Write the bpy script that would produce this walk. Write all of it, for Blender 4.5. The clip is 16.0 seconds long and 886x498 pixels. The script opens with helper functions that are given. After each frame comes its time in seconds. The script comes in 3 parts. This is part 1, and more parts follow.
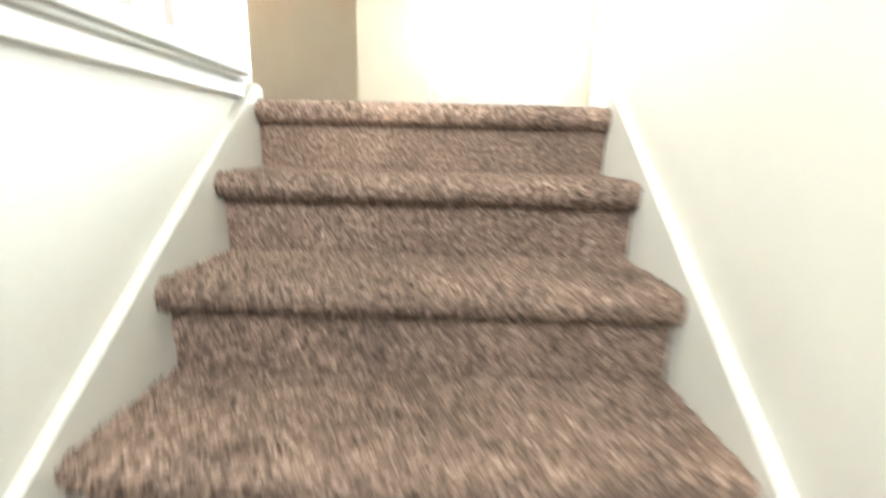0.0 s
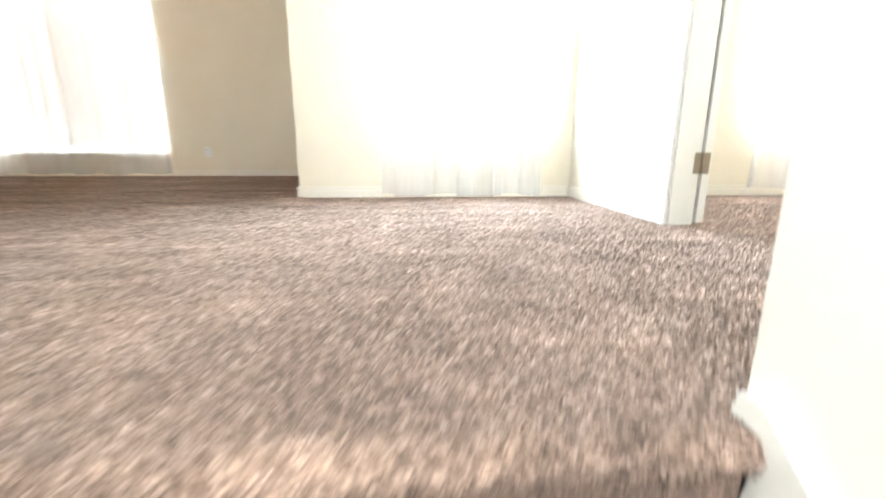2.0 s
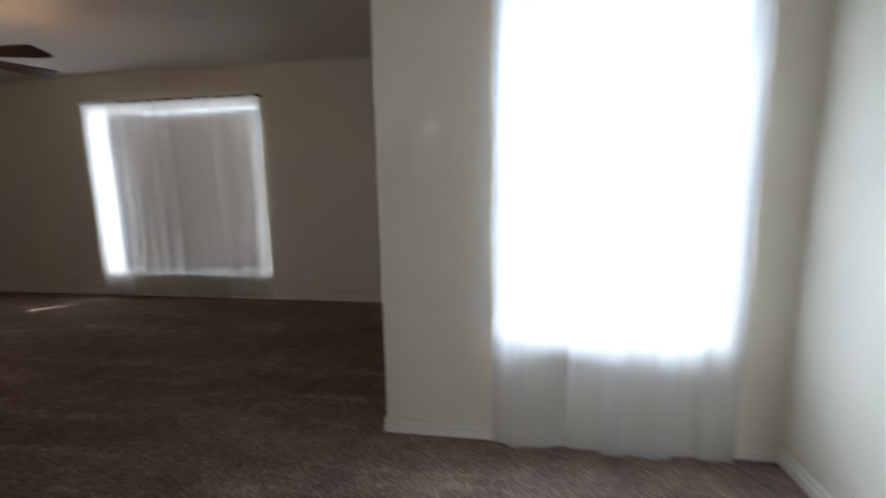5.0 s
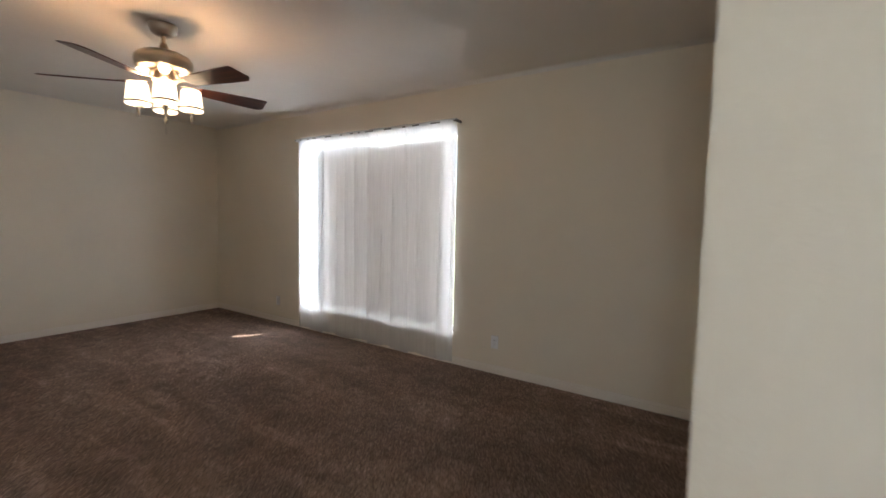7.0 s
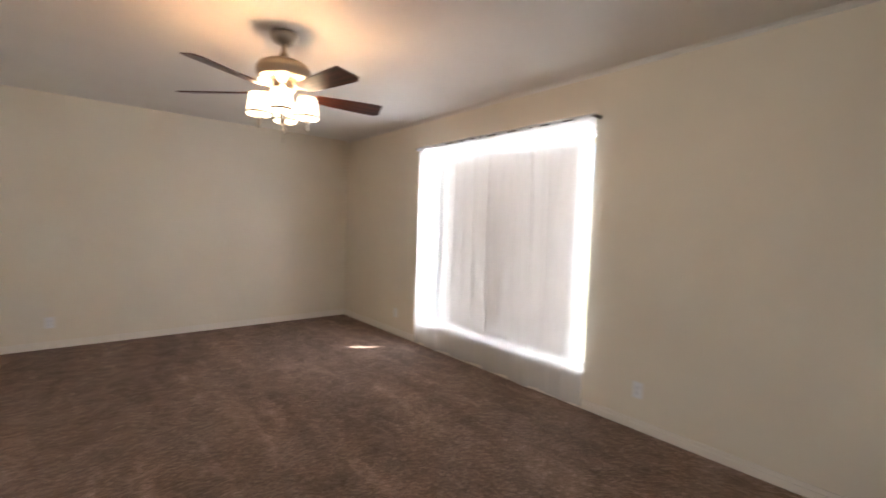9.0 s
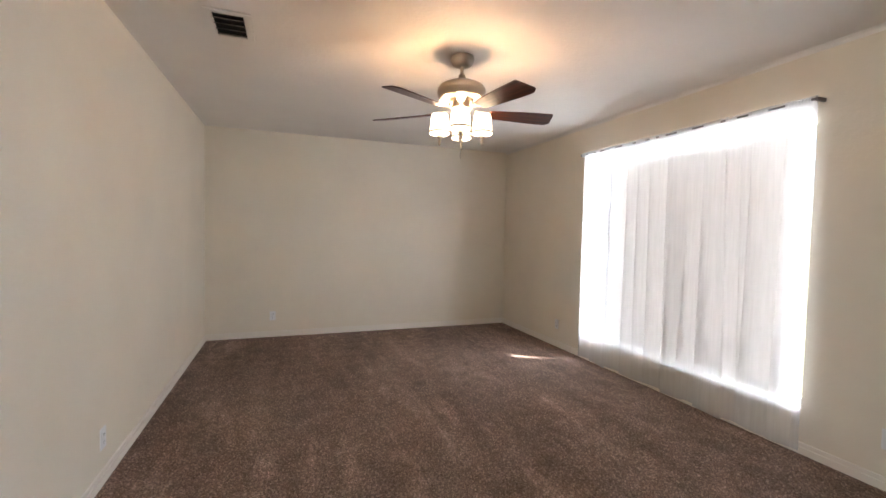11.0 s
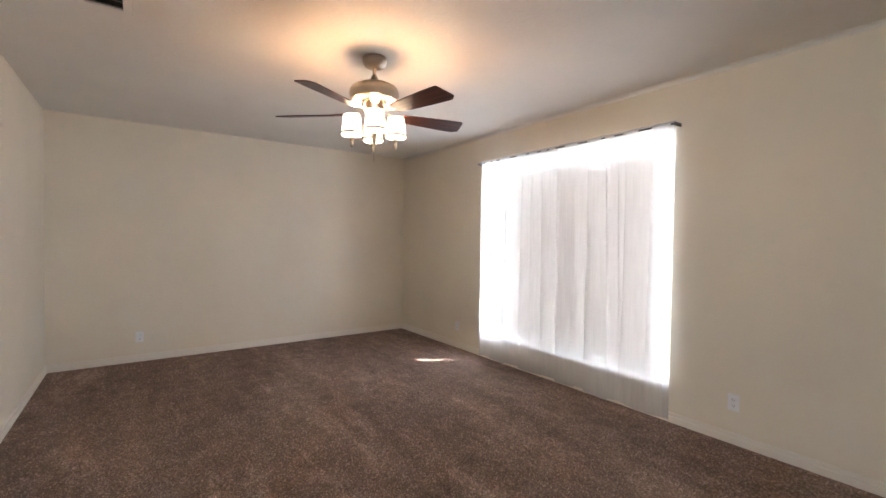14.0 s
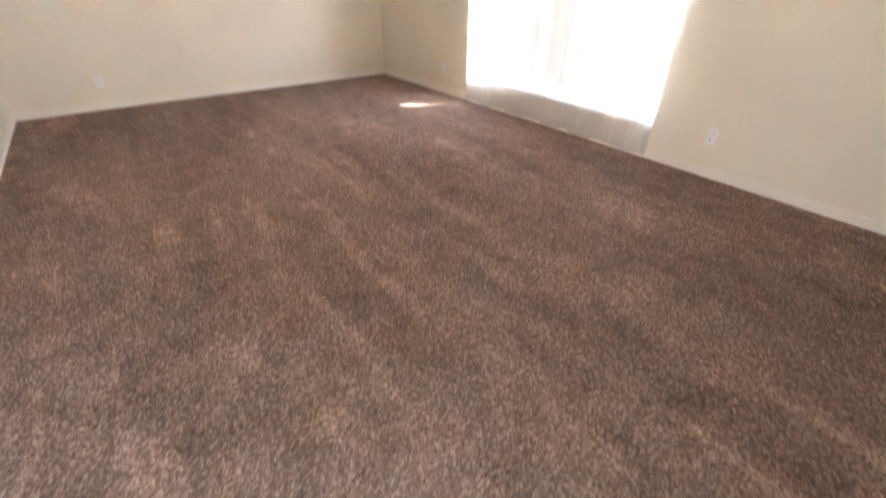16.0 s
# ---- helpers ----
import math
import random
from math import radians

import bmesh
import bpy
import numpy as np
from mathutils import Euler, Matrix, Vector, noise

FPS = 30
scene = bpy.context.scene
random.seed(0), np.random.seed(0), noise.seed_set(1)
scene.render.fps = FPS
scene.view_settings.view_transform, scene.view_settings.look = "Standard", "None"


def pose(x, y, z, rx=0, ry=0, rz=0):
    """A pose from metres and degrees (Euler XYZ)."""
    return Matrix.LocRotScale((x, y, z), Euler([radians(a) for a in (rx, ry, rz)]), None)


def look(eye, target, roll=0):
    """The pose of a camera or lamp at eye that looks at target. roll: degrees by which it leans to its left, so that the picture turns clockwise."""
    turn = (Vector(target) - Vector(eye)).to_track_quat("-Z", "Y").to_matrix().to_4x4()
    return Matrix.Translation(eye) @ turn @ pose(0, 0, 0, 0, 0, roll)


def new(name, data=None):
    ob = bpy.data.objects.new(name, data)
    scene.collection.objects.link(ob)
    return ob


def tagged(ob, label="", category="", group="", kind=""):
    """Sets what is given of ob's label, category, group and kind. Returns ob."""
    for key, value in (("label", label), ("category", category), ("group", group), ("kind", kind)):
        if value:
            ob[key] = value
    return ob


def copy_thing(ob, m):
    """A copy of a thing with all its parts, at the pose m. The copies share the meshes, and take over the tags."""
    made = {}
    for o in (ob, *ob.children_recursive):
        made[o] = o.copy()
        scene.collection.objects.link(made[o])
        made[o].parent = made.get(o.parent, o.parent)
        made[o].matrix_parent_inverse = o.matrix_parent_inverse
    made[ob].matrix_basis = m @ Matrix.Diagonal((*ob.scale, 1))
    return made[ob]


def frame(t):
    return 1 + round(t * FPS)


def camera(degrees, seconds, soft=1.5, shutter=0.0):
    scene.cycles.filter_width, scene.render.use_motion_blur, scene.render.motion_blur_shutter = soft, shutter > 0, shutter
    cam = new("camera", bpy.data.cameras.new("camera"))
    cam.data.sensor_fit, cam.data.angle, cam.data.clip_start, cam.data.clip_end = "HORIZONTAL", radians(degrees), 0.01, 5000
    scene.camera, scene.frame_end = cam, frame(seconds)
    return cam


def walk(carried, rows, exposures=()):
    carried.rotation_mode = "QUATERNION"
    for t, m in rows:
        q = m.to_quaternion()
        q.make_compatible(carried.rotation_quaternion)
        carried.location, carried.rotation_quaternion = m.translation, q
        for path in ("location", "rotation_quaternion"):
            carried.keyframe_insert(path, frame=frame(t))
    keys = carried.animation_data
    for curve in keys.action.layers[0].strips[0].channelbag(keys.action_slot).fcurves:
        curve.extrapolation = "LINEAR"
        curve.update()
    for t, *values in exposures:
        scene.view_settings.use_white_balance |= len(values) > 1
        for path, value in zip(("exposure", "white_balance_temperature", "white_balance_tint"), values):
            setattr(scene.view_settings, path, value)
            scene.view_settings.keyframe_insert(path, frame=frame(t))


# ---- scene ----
cam = camera(92.1, 16.0, soft=1.5, shutter=1.0)
PATH = [
    (0, (0.152, -1.174, -0.108), (0.139, 0.774, -0.561), 1.4),
    (0.3, (0.119, -1.066, -0.065), (0.013, 0.894, -0.447), -0.8),
    (0.5, (0.09, -0.99, -0.004), (0.08, 0.959, -0.451), -0.7),
    (0.8, (0.123, -0.905, 0.077), (0.268, 1.032, -0.396), 0.9),
    (1, (0.159, -0.827, 0.097), (0.457, 1.101, -0.345), 1.2),
    (1.2, (0.157, -0.754, 0.162), (0.352, 1.172, -0.341), 1.7),
    (1.5, (0.154, -0.656, 0.241), (0.135, 1.298, -0.183), -0.7),
    (1.8, (0.108, -0.542, 0.306), (0.153, 1.417, -0.098), -1.2),
    (2, (0.148, -0.455, 0.334), (0.301, 1.486, -0.125), 0.2),
    (2.5, (0.165, -0.31, 0.49), (0.35, 1.645, 0.095), 2.0),
    (3, (0.135, -0.15, 0.662), (0.103, 1.828, 0.383), 0.1),
    (3.2, (0.142, -0.068, 0.750), (0.184, 1.897, 0.388), -0.1),
    (5.3, (-0.003, 0.653, 1.346), (-0.525, 2.561, 1.05), -1.5),
    (5.5, (-0.043, 0.753, 1.341), (-0.741, 2.609, 1.083), -1.7),
    (6, (-0.162, 1.017, 1.374), (-1.251, 2.692, 1.276), 2.4),
    (6.5, (-0.364, 1.317, 1.366), (-1.574, 2.909, 1.324), 1.6),
    (7, (-0.569, 1.57, 1.383), (-1.667, 3.235, 1.237), 1.1),
    (7.5, (-0.709, 1.855, 1.416), (-1.907, 3.456, 1.408), 2.0),
    (8, (-0.782, 1.979, 1.421), (-2.049, 3.526, 1.37), 2.1),
    (8.5, (-0.823, 1.988, 1.412), (-2.211, 3.426, 1.327), 2.3),
    (9, (-0.853, 1.972, 1.41), (-2.388, 3.249, 1.296), 1.9),
    (9.5, (-0.88, 1.927, 1.407), (-2.567, 2.994, 1.28), 0.8),
    (10, (-0.919, 1.867, 1.412), (-2.723, 2.722, 1.284), 0.1),
    (10.2, (-0.913, 1.855, 1.396), (-2.758, 2.616, 1.277), 0.2),
    (12.5, (-0.96, 1.728, 1.403), (-2.846, 2.389, 1.335), 1.6),
    (13, (-0.991, 1.681, 1.382), (-2.758, 2.618, 1.394), 1.3),
    (13.5, (-1.01, 1.657, 1.369), (-2.678, 2.76, 1.358), 0.3),
    (14, (-1.038, 1.642, 1.377), (-2.665, 2.805, 1.332), 0.7),
    (14.5, (-1.026, 1.636, 1.387), (-2.624, 2.837, 1.319), 0.5),
    (15, (-1.005, 1.687, 1.312), (-2.555, 2.868, 0.862), 0.7),
    (15.5, (-1.002, 1.751, 1.266), (-2.458, 2.813, 0.398), -0.3),
    (16, (-1.025, 1.708, 1.23), (-2.363, 2.721, 0.141), 0.5),
]
walk(cam, [(t, look(eye, target, roll)) for t, eye, target, roll in PATH], [
    (0, 4.1, 6700, 5), (1.0, 4.15, 6650, 6), (1.5, 4.08, 6600, 6), (2.0, 4.15, 6350, 7), (2.5, 4.05, 6150, 8), (3.0, 3.62, 6000, 9),
    (5.3, 1.2, 6100, 11), (5.6, 1.0, 6050, 11), (6.0, 0.78, 6000, 11), (6.5, 1.72, 6050, 12), (7.0, 2.5, 6200, 12), (7.5, 3.12, 6350, 13),
    (9.0, 3.18, 6400, 15), (10.2, 3.36, 6250, 14), (13.0, 3.35, 6050, 13), (14.7, 3.3, 6250, 15), (15.2, 3.27, 6300, 15), (15.6, 3.42, 6300, 15), (16.0, 4.25, 6250, 15)])

# ---- light ----
world = bpy.data.worlds.new("sky")
scene.world = world
world.use_nodes = True
wn = world.node_tree.nodes
sky = wn.new("ShaderNodeTexSky")
sky.sky_type = "NISHITA"
sky.sun_disc = False
sky.sun_elevation = radians(64)
sky.sun_rotation = radians(32.7)
world.node_tree.links.new(sky.outputs[0], wn["Background"].inputs[0])
wn["Background"].inputs[1].default_value = 0.05

sun = new("sun", bpy.data.lights.new("sun", "SUN"))
sun.data.energy = 5.0
sun.data.angle = radians(0.5)
sun.data.color = (1.0, 0.95, 0.87)
sun.matrix_world = look((0.54 * 10 * 0.4384, 0.84 * 10 * 0.4384, 10 * 0.8988), (0, 0, 0))


def window_light(name, x0, x1, z0, z1, y, watts, colour=(0.86, 0.93, 1.0)):
    lamp = new(name, bpy.data.lights.new(name, "AREA"))
    lamp.data.shape = "RECTANGLE"
    lamp.data.size, lamp.data.size_y = x1 - x0, z1 - z0
    lamp.data.energy = watts
    lamp.data.color = colour
    c = ((x0 + x1) / 2, y, (z0 + z1) / 2)
    lamp.matrix_world = look(c, (c[0], y - 1, c[2]))
    return lamp


window_light("daylight_lounge", -4.78, -2.70, 0.29, 2.19, 5.17, 43, (0.92, 0.95, 1.0))
window_light("daylight_landing", 0.02, 0.98, 0.60, 2.19, 2.79, 49, (0.74, 0.86, 1.0))
window_light("daylight_bedroom", 2.65, 3.54, 0.53, 2.19, 2.79, 22)
# added fill from behind the stairs; no window is known there
stair_fill = window_light("stair_fill_lamp", -0.33, 0.51, 1.22, 2.38, -3.38, 5.8, (0.95, 0.97, 1.0))
stair_fill.matrix_world = look((0.09, -3.38, 1.8), (0.09, 0, 1.8))
# unseen lamp added left of the stairs to brighten treads and outer wall
hall = window_light("hall_fill_lamp", 0.0, 1.8, 0.8, 2.2, 0.0, 3.6, (0.95, 0.97, 1.0))
hall.matrix_world = look((-1.66, -1.3, 1.5), (0, -1.3, 1.5))

# ---- materials ----


def material(name):
    m = bpy.data.materials.new(name)
    m.use_nodes = True
    nt = m.node_tree
    return m, nt, nt.nodes["Principled BSDF"]


def coords(nt, scale=(1, 1, 1), rot=0.0):
    tc = nt.nodes.new("ShaderNodeTexCoord")
    mp = nt.nodes.new("ShaderNodeMapping")
    mp.inputs["Scale"].default_value = scale
    mp.inputs["Rotation"].default_value = (0, 0, rot)
    nt.links.new(tc.outputs["Object"], mp.inputs["Vector"])
    return mp.outputs["Vector"]


def noise_tex(nt, vec, scale, detail=3.0, rough=0.55):
    n = nt.nodes.new("ShaderNodeTexNoise")
    n.inputs["Scale"].default_value = scale
    n.inputs["Detail"].default_value = detail
    n.inputs["Roughness"].default_value = rough
    nt.links.new(vec, n.inputs["Vector"])
    return n.outputs["Fac"]


def ramp(nt, fac, stops):
    r = nt.nodes.new("ShaderNodeValToRGB")
    while len(r.color_ramp.elements) < len(stops):
        r.color_ramp.elements.new(0.5)
    for e, (p, c) in zip(r.color_ramp.elements, stops):
        e.position, e.color = p, (*c, 1)
    nt.links.new(fac, r.inputs["Fac"])
    return r.outputs["Color"]


def mix(nt, mode, fac, a, b):
    n = nt.nodes.new("ShaderNodeMix")
    n.data_type, n.blend_type = "RGBA", mode
    if isinstance(fac, float):
        n.inputs["Factor"].default_value = fac
    else:
        nt.links.new(fac, n.inputs["Factor"])
    for sock, v in ((n.inputs["A"], a), (n.inputs["B"], b)):
        if isinstance(v, tuple):
            sock.default_value = (*v, 1)
        else:
            nt.links.new(v, sock)
    return n.outputs["Result"]


def bump(nt, fac, strength, distance, normal=None):
    b = nt.nodes.new("ShaderNodeBump")
    b.inputs["Strength"].default_value = strength
    b.inputs["Distance"].default_value = distance
    nt.links.new(fac, b.inputs["Height"])
    if normal is not None:
        nt.links.new(normal, b.inputs["Normal"])
    return b.outputs["Normal"]


def paint(name, colour, texture=0.35, rough=0.6):
    m, nt, p = material(name)
    v = coords(nt)
    big = noise_tex(nt, v, 1.3, 4)
    dark = tuple(c * 0.93 for c in colour)
    nt.links.new(ramp(nt, big, [(0.3, dark), (0.7, colour)]), p.inputs["Base Color"])
    p.inputs["Roughness"].default_value = rough
    fine = noise_tex(nt, v, 110, 2)
    lumps = noise_tex(nt, v, 38, 2)
    n1 = bump(nt, ramp(nt, lumps, [(0.45, (0, 0, 0)), (0.62, (1, 1, 1))]), texture, 0.002)
    nt.links.new(bump(nt, fine, texture * 0.5, 0.001, n1), p.inputs["Normal"])
    return m


def brushed_tracks(nt):
    """Brushed pile: soft lanes and thin streaks left by the vacuum cleaner, and scuffed patches."""
    lanes = noise_tex(nt, coords(nt, (0.45, 1.9, 1.0), radians(20)), 1.5, 4, 0.55)
    thin = noise_tex(nt, coords(nt, (0.7, 4.2, 1.0), radians(14)), 1.5, 5, 0.6)
    patch = noise_tex(nt, coords(nt), 6.0, 5, 0.65)
    a = ramp(nt, lanes, [(0.36, (0.83, 0.83, 0.83)), (0.50, (0.98, 0.98, 0.98)), (0.64, (1.13, 1.13, 1.12))])
    b = ramp(nt, thin, [(0.56, (0.97, 0.97, 0.97)), (0.66, (1.32, 1.31, 1.30)), (0.74, (1.0, 1.0, 1.0))])
    c = ramp(nt, patch, [(0.32, (0.80, 0.80, 0.80)), (0.68, (1.24, 1.23, 1.22))])
    return mix(nt, "MULTIPLY", 1.0, mix(nt, "MULTIPLY", 1.0, a, b), c)


PILE = [(0.0, (0.150, 0.106, 0.085)), (0.35, (0.265, 0.191, 0.154)), (0.7, (0.385, 0.282, 0.229)), (1.0, (0.54, 0.407, 0.337))]


def carpet_material(name):
    m, nt, p = material(name)
    v = coords(nt)
    tuft = noise_tex(nt, v, 95, 3, 0.7)
    fibre = noise_tex(nt, v, 260, 2, 0.6)
    spread = ramp(nt, tuft, [(0.34, (0, 0, 0)), (0.68, (1, 1, 1))])
    pile = ramp(nt, spread, PILE)
    # fibre grain, darkened overall: the tufts' self-shade put into the bare carpet's colour
    grain_shade = ramp(nt, fibre, [(0.3, (0.52, 0.515, 0.51)), (0.7, (1.12, 1.11, 1.10))])
    col = mix(nt, "MULTIPLY", 1.0, pile, grain_shade)
    nt.links.new(mix(nt, "MULTIPLY", 1.0, col, brushed_tracks(nt)), p.inputs["Base Color"])
    p.inputs["Roughness"].default_value = 0.95
    p.inputs["Specular IOR Level"].default_value = 0.1
    n1 = bump(nt, tuft, 0.8, 0.010)
    nt.links.new(bump(nt, fibre, 0.5, 0.003, n1), p.inputs["Normal"])
    return m


def tuft_material(name):
    m, nt, p = material(name)
    g = nt.nodes.new("ShaderNodeNewGeometry")
    pile = ramp(nt, g.outputs["Random Per Island"], [(0.0, (0.205, 0.146, 0.117)), (0.5, (0.345, 0.250, 0.202)), (1.0, (0.50, 0.371, 0.305))])
    clump = ramp(nt, noise_tex(nt, coords(nt), 62, 2, 0.6), [(0.40, (0.56, 0.55, 0.54)), (0.60, (1.36, 1.36, 1.36))])
    pile = mix(nt, "MULTIPLY", 0.7, pile, clump)
    nt.links.new(mix(nt, "MULTIPLY", 1.0, pile, brushed_tracks(nt)), p.inputs["Base Color"])
    p.inputs["Roughness"].default_value = 0.9
    p.inputs["Specular IOR Level"].default_value = 0.15
    return m


def metal(name, colour, rough):
    m, nt, p = material(name)
    v = coords(nt, (1, 1, 12))
    f = noise_tex(nt, v, 60, 2)
    nt.links.new(ramp(nt, f, [(0.3, tuple(c * 0.85 for c in colour)), (0.7, colour)]), p.inputs["Base Color"])
    p.inputs["Metallic"].default_value = 1.0
    p.inputs["Roughness"].default_value = rough
    return m


def plain(name, colour, rough=0.5):
    m, nt, p = material(name)
    f = noise_tex(nt, coords(nt), 25, 3)
    nt.links.new(ramp(nt, f, [(0.3, tuple(c * 0.94 for c in colour)), (0.7, colour)]), p.inputs["Base Color"])
    p.inputs["Roughness"].default_value = rough
    return m


def wood(name, dark, light):
    m, nt, p = material(name)
    g = noise_tex(nt, coords(nt, (2, 40, 40)), 2.0, 5, 0.6)
    nt.links.new(ramp(nt, g, [(0.35, dark), (0.65, light)]), p.inputs["Base Color"])
    p.inputs["Roughness"].default_value = 0.32
    return m


def cloth(name, colour, clear, through_light):
    """Thin woven cloth: part open weave, part cloth that glows when lit from behind."""
    m, nt, p = material(name)
    nt.nodes.remove(p)
    out = nt.nodes["Material Output"]
    weave = noise_tex(nt, coords(nt, (1, 1, 0.05)), 60, 3)
    col = ramp(nt, weave, [(0.3, tuple(c * 0.9 for c in colour)), (0.7, colour)])
    trans = nt.nodes.new("ShaderNodeBsdfTranslucent")
    diff = nt.nodes.new("ShaderNodeBsdfDiffuse")
    clr = nt.nodes.new("ShaderNodeBsdfTransparent")
    nt.links.new(col, trans.inputs[0])
    nt.links.new(col, diff.inputs[0])
    a = nt.nodes.new("ShaderNodeMixShader")
    a.inputs[0].default_value = through_light
    nt.links.new(diff.outputs[0], a.inputs[1])
    nt.links.new(trans.outputs[0], a.inputs[2])
    b = nt.nodes.new("ShaderNodeMixShader")
    b.inputs[0].default_value = clear
    nt.links.new(a.outputs[0], b.inputs[1])
    nt.links.new(clr.outputs[0], b.inputs[2])
    nt.links.new(b.outputs[0], out.inputs[0])
    return m


def lit_glass(name, colour, strength):
    m, nt, p = material(name)
    p.inputs["Base Color"].default_value = (0.9, 0.88, 0.84, 1)
    p.inputs["Roughness"].default_value = 0.3
    p.inputs["Emission Color"].default_value = (*colour, 1)
    p.inputs["Emission Strength"].default_value = strength
    return m


def clear_glass(name):
    m, nt, p = material(name)
    nt.nodes.remove(p)
    out = nt.nodes["Material Output"]
    g = nt.nodes.new("ShaderNodeBsdfGlossy")
    g.inputs["Roughness"].default_value = 0.02
    c = nt.nodes.new("ShaderNodeBsdfTransparent")
    c.inputs[0].default_value = (0.93, 0.96, 0.95, 1)
    fr = nt.nodes.new("ShaderNodeFresnel")
    fr.inputs[0].default_value = 1.45
    s = nt.nodes.new("ShaderNodeMixShader")
    nt.links.new(fr.outputs[0], s.inputs[0])
    nt.links.new(c.outputs[0], s.inputs[1])
    nt.links.new(g.outputs[0], s.inputs[2])
    nt.links.new(s.outputs[0], out.inputs[0])
    return m


CREAM = paint("cream_paint", (0.82, 0.752, 0.630), 0.2)
CEILING = paint("ceiling_paint", (0.82, 0.785, 0.73), 0.3, 0.8)
STAIR_PAINT = paint("stair_wall_paint", (0.80, 0.785, 0.735), 0.08)
TRIM = paint("white_trim_paint", (0.81, 0.80, 0.76), 0.05, 0.35)
CARPET = carpet_material("brown_carpet")
TUFT = tuft_material("carpet_tufts")
BASEBOARD = paint("baseboard_paint", (0.86, 0.805, 0.72), 0.05, 0.4)
NICKEL = metal("brushed_nickel", (0.46, 0.40, 0.33), 0.32)
BRASS = metal("antique_hinge_metal", (0.32, 0.27, 0.21), 0.4)
ROD = metal("grey_rod_metal", (0.20, 0.185, 0.175), 0.5)
WALNUT = wood("dark_walnut", (0.030, 0.009, 0.006), (0.13, 0.034, 0.020))
SHEER = cloth("white_sheer", (0.96, 0.96, 0.97), 0.48, 0.55)
SHADE_CLOTH = cloth("beige_shade_cloth", (0.72, 0.69, 0.662), 0.0, 0.19)
LAMP_GLASS = lit_glass("lit_frosted_glass", (1.0, 0.77, 0.48), 0.9)
GLASS = clear_glass("window_glass")
PLASTIC = plain("white_plastic", (0.86, 0.86, 0.86), 0.35)
LOUVRE = plain("grey_brown_louvre", (0.24, 0.20, 0.17), 0.6)
# near-black colour that stands in for the shade inside holes
HOLLOW_SHADE = plain("hollow_shade", (0.03, 0.025, 0.02), 0.7)
BLIND = plain("white_blind_slat", (0.85, 0.86, 0.87), 0.45)
VINYL = plain("white_vinyl", (0.82, 0.83, 0.84), 0.4)
# colour of the unseen sun-shaping boards outside
MASK_PAINT = paint("mask_paint", (0.55, 0.50, 0.44), 0.2)

# ---- mesh helpers ----


def box(bm, x0, x1, y0, y1, z0, z1, bevel=0.0):
    r = bmesh.ops.create_cube(bm, size=1)
    vs = r["verts"]
    for v in vs:
        v.co = Vector(((x0 + x1) / 2 + v.co.x * (x1 - x0), (y0 + y1) / 2 + v.co.y * (y1 - y0), (z0 + z1) / 2 + v.co.z * (z1 - z0)))
    if bevel:
        es = list({e for v in vs for e in v.link_edges})
        bmesh.ops.bevel(bm, geom=es, offset=bevel, segments=2, affect="EDGES", profile=0.6)
    return bm


def boxes(*dims, bevel=0.0):
    bm = bmesh.new()
    for d in dims:
        box(bm, *d, bevel=bevel)
    return bm


def lathe(profile, steps=32, centre=(0, 0)):
    """A turned body from rows of (radius, height)."""
    bm = bmesh.new()
    rings = []
    for r, z in profile:
        rings.append([bm.verts.new((centre[0] + max(r, 1e-4) * math.cos(a), centre[1] + max(r, 1e-4) * math.sin(a), z))
                      for a in (2 * math.pi * i / steps for i in range(steps))])
    for a, b in zip(rings, rings[1:]):
        for i in range(steps):
            j = (i + 1) % steps
            f = bm.faces.new((a[i], a[j], b[j], b[i]))
            f.smooth = True
    return bm


def prism(outline, axis, a, b):
    """An outline of (u, v) pushed from a to b along an axis: x gives (y, z), y gives (x, z), z gives (x, y)."""
    bm = bmesh.new()

    def put(u, v, w):
        return {"x": (w, u, v), "y": (u, w, v), "z": (u, v, w)}[axis]
    lo = [bm.verts.new(put(u, v, a)) for u, v in outline]
    hi = [bm.verts.new(put(u, v, b)) for u, v in outline]
    n = len(outline)
    bm.faces.new(lo)
    bm.faces.new(hi[::-1])
    for i in range(n):
        bm.faces.new((lo[i], hi[i], hi[(i + 1) % n], lo[(i + 1) % n]))
    bmesh.ops.recalc_face_normals(bm, faces=bm.faces)
    return bm


def tube(p, q, r, steps=12):
    bm = bmesh.new()
    d = Vector(q) - Vector(p)
    m = Matrix.Translation((Vector(p) + Vector(q)) / 2) @ d.to_track_quat("Z", "Y").to_matrix().to_4x4()
    bmesh.ops.create_cone(bm, cap_ends=True, segments=steps, radius1=r, radius2=r, depth=d.length, matrix=m)
    for f in bm.faces:
        f.smooth = len(f.verts) == 4
    return bm


def thing(name, bm, mat, label="", category="", group="", kind=""):
    me = bpy.data.meshes.new(name)
    bm.to_mesh(me)
    bm.free()
    me.materials.append(mat)
    return tagged(new(name, me), label, category, group, kind)


def part(name, bm, mat, parent, label=""):
    ob = thing(name, bm, mat, label)
    ob.parent = parent
    return ob


def base(name, label, category, group="", kind="", at=(0, 0, 0)):
    ob = tagged(new(name), label, category, group, kind)
    ob.location = at
    return ob


# ---- the shell ----
H = 2.6      # ceiling height
XE = -6.75   # end wall
YW = 4.96    # lounge window wall
YL = 0.89    # lounge inner wall
XJ = -0.605  # outside corner beside the landing window
YN = 2.567   # landing window wall
XD = 1.295   # wall with the bedroom door
SL, SR = -0.357, 0.577   # faces of the stair walls
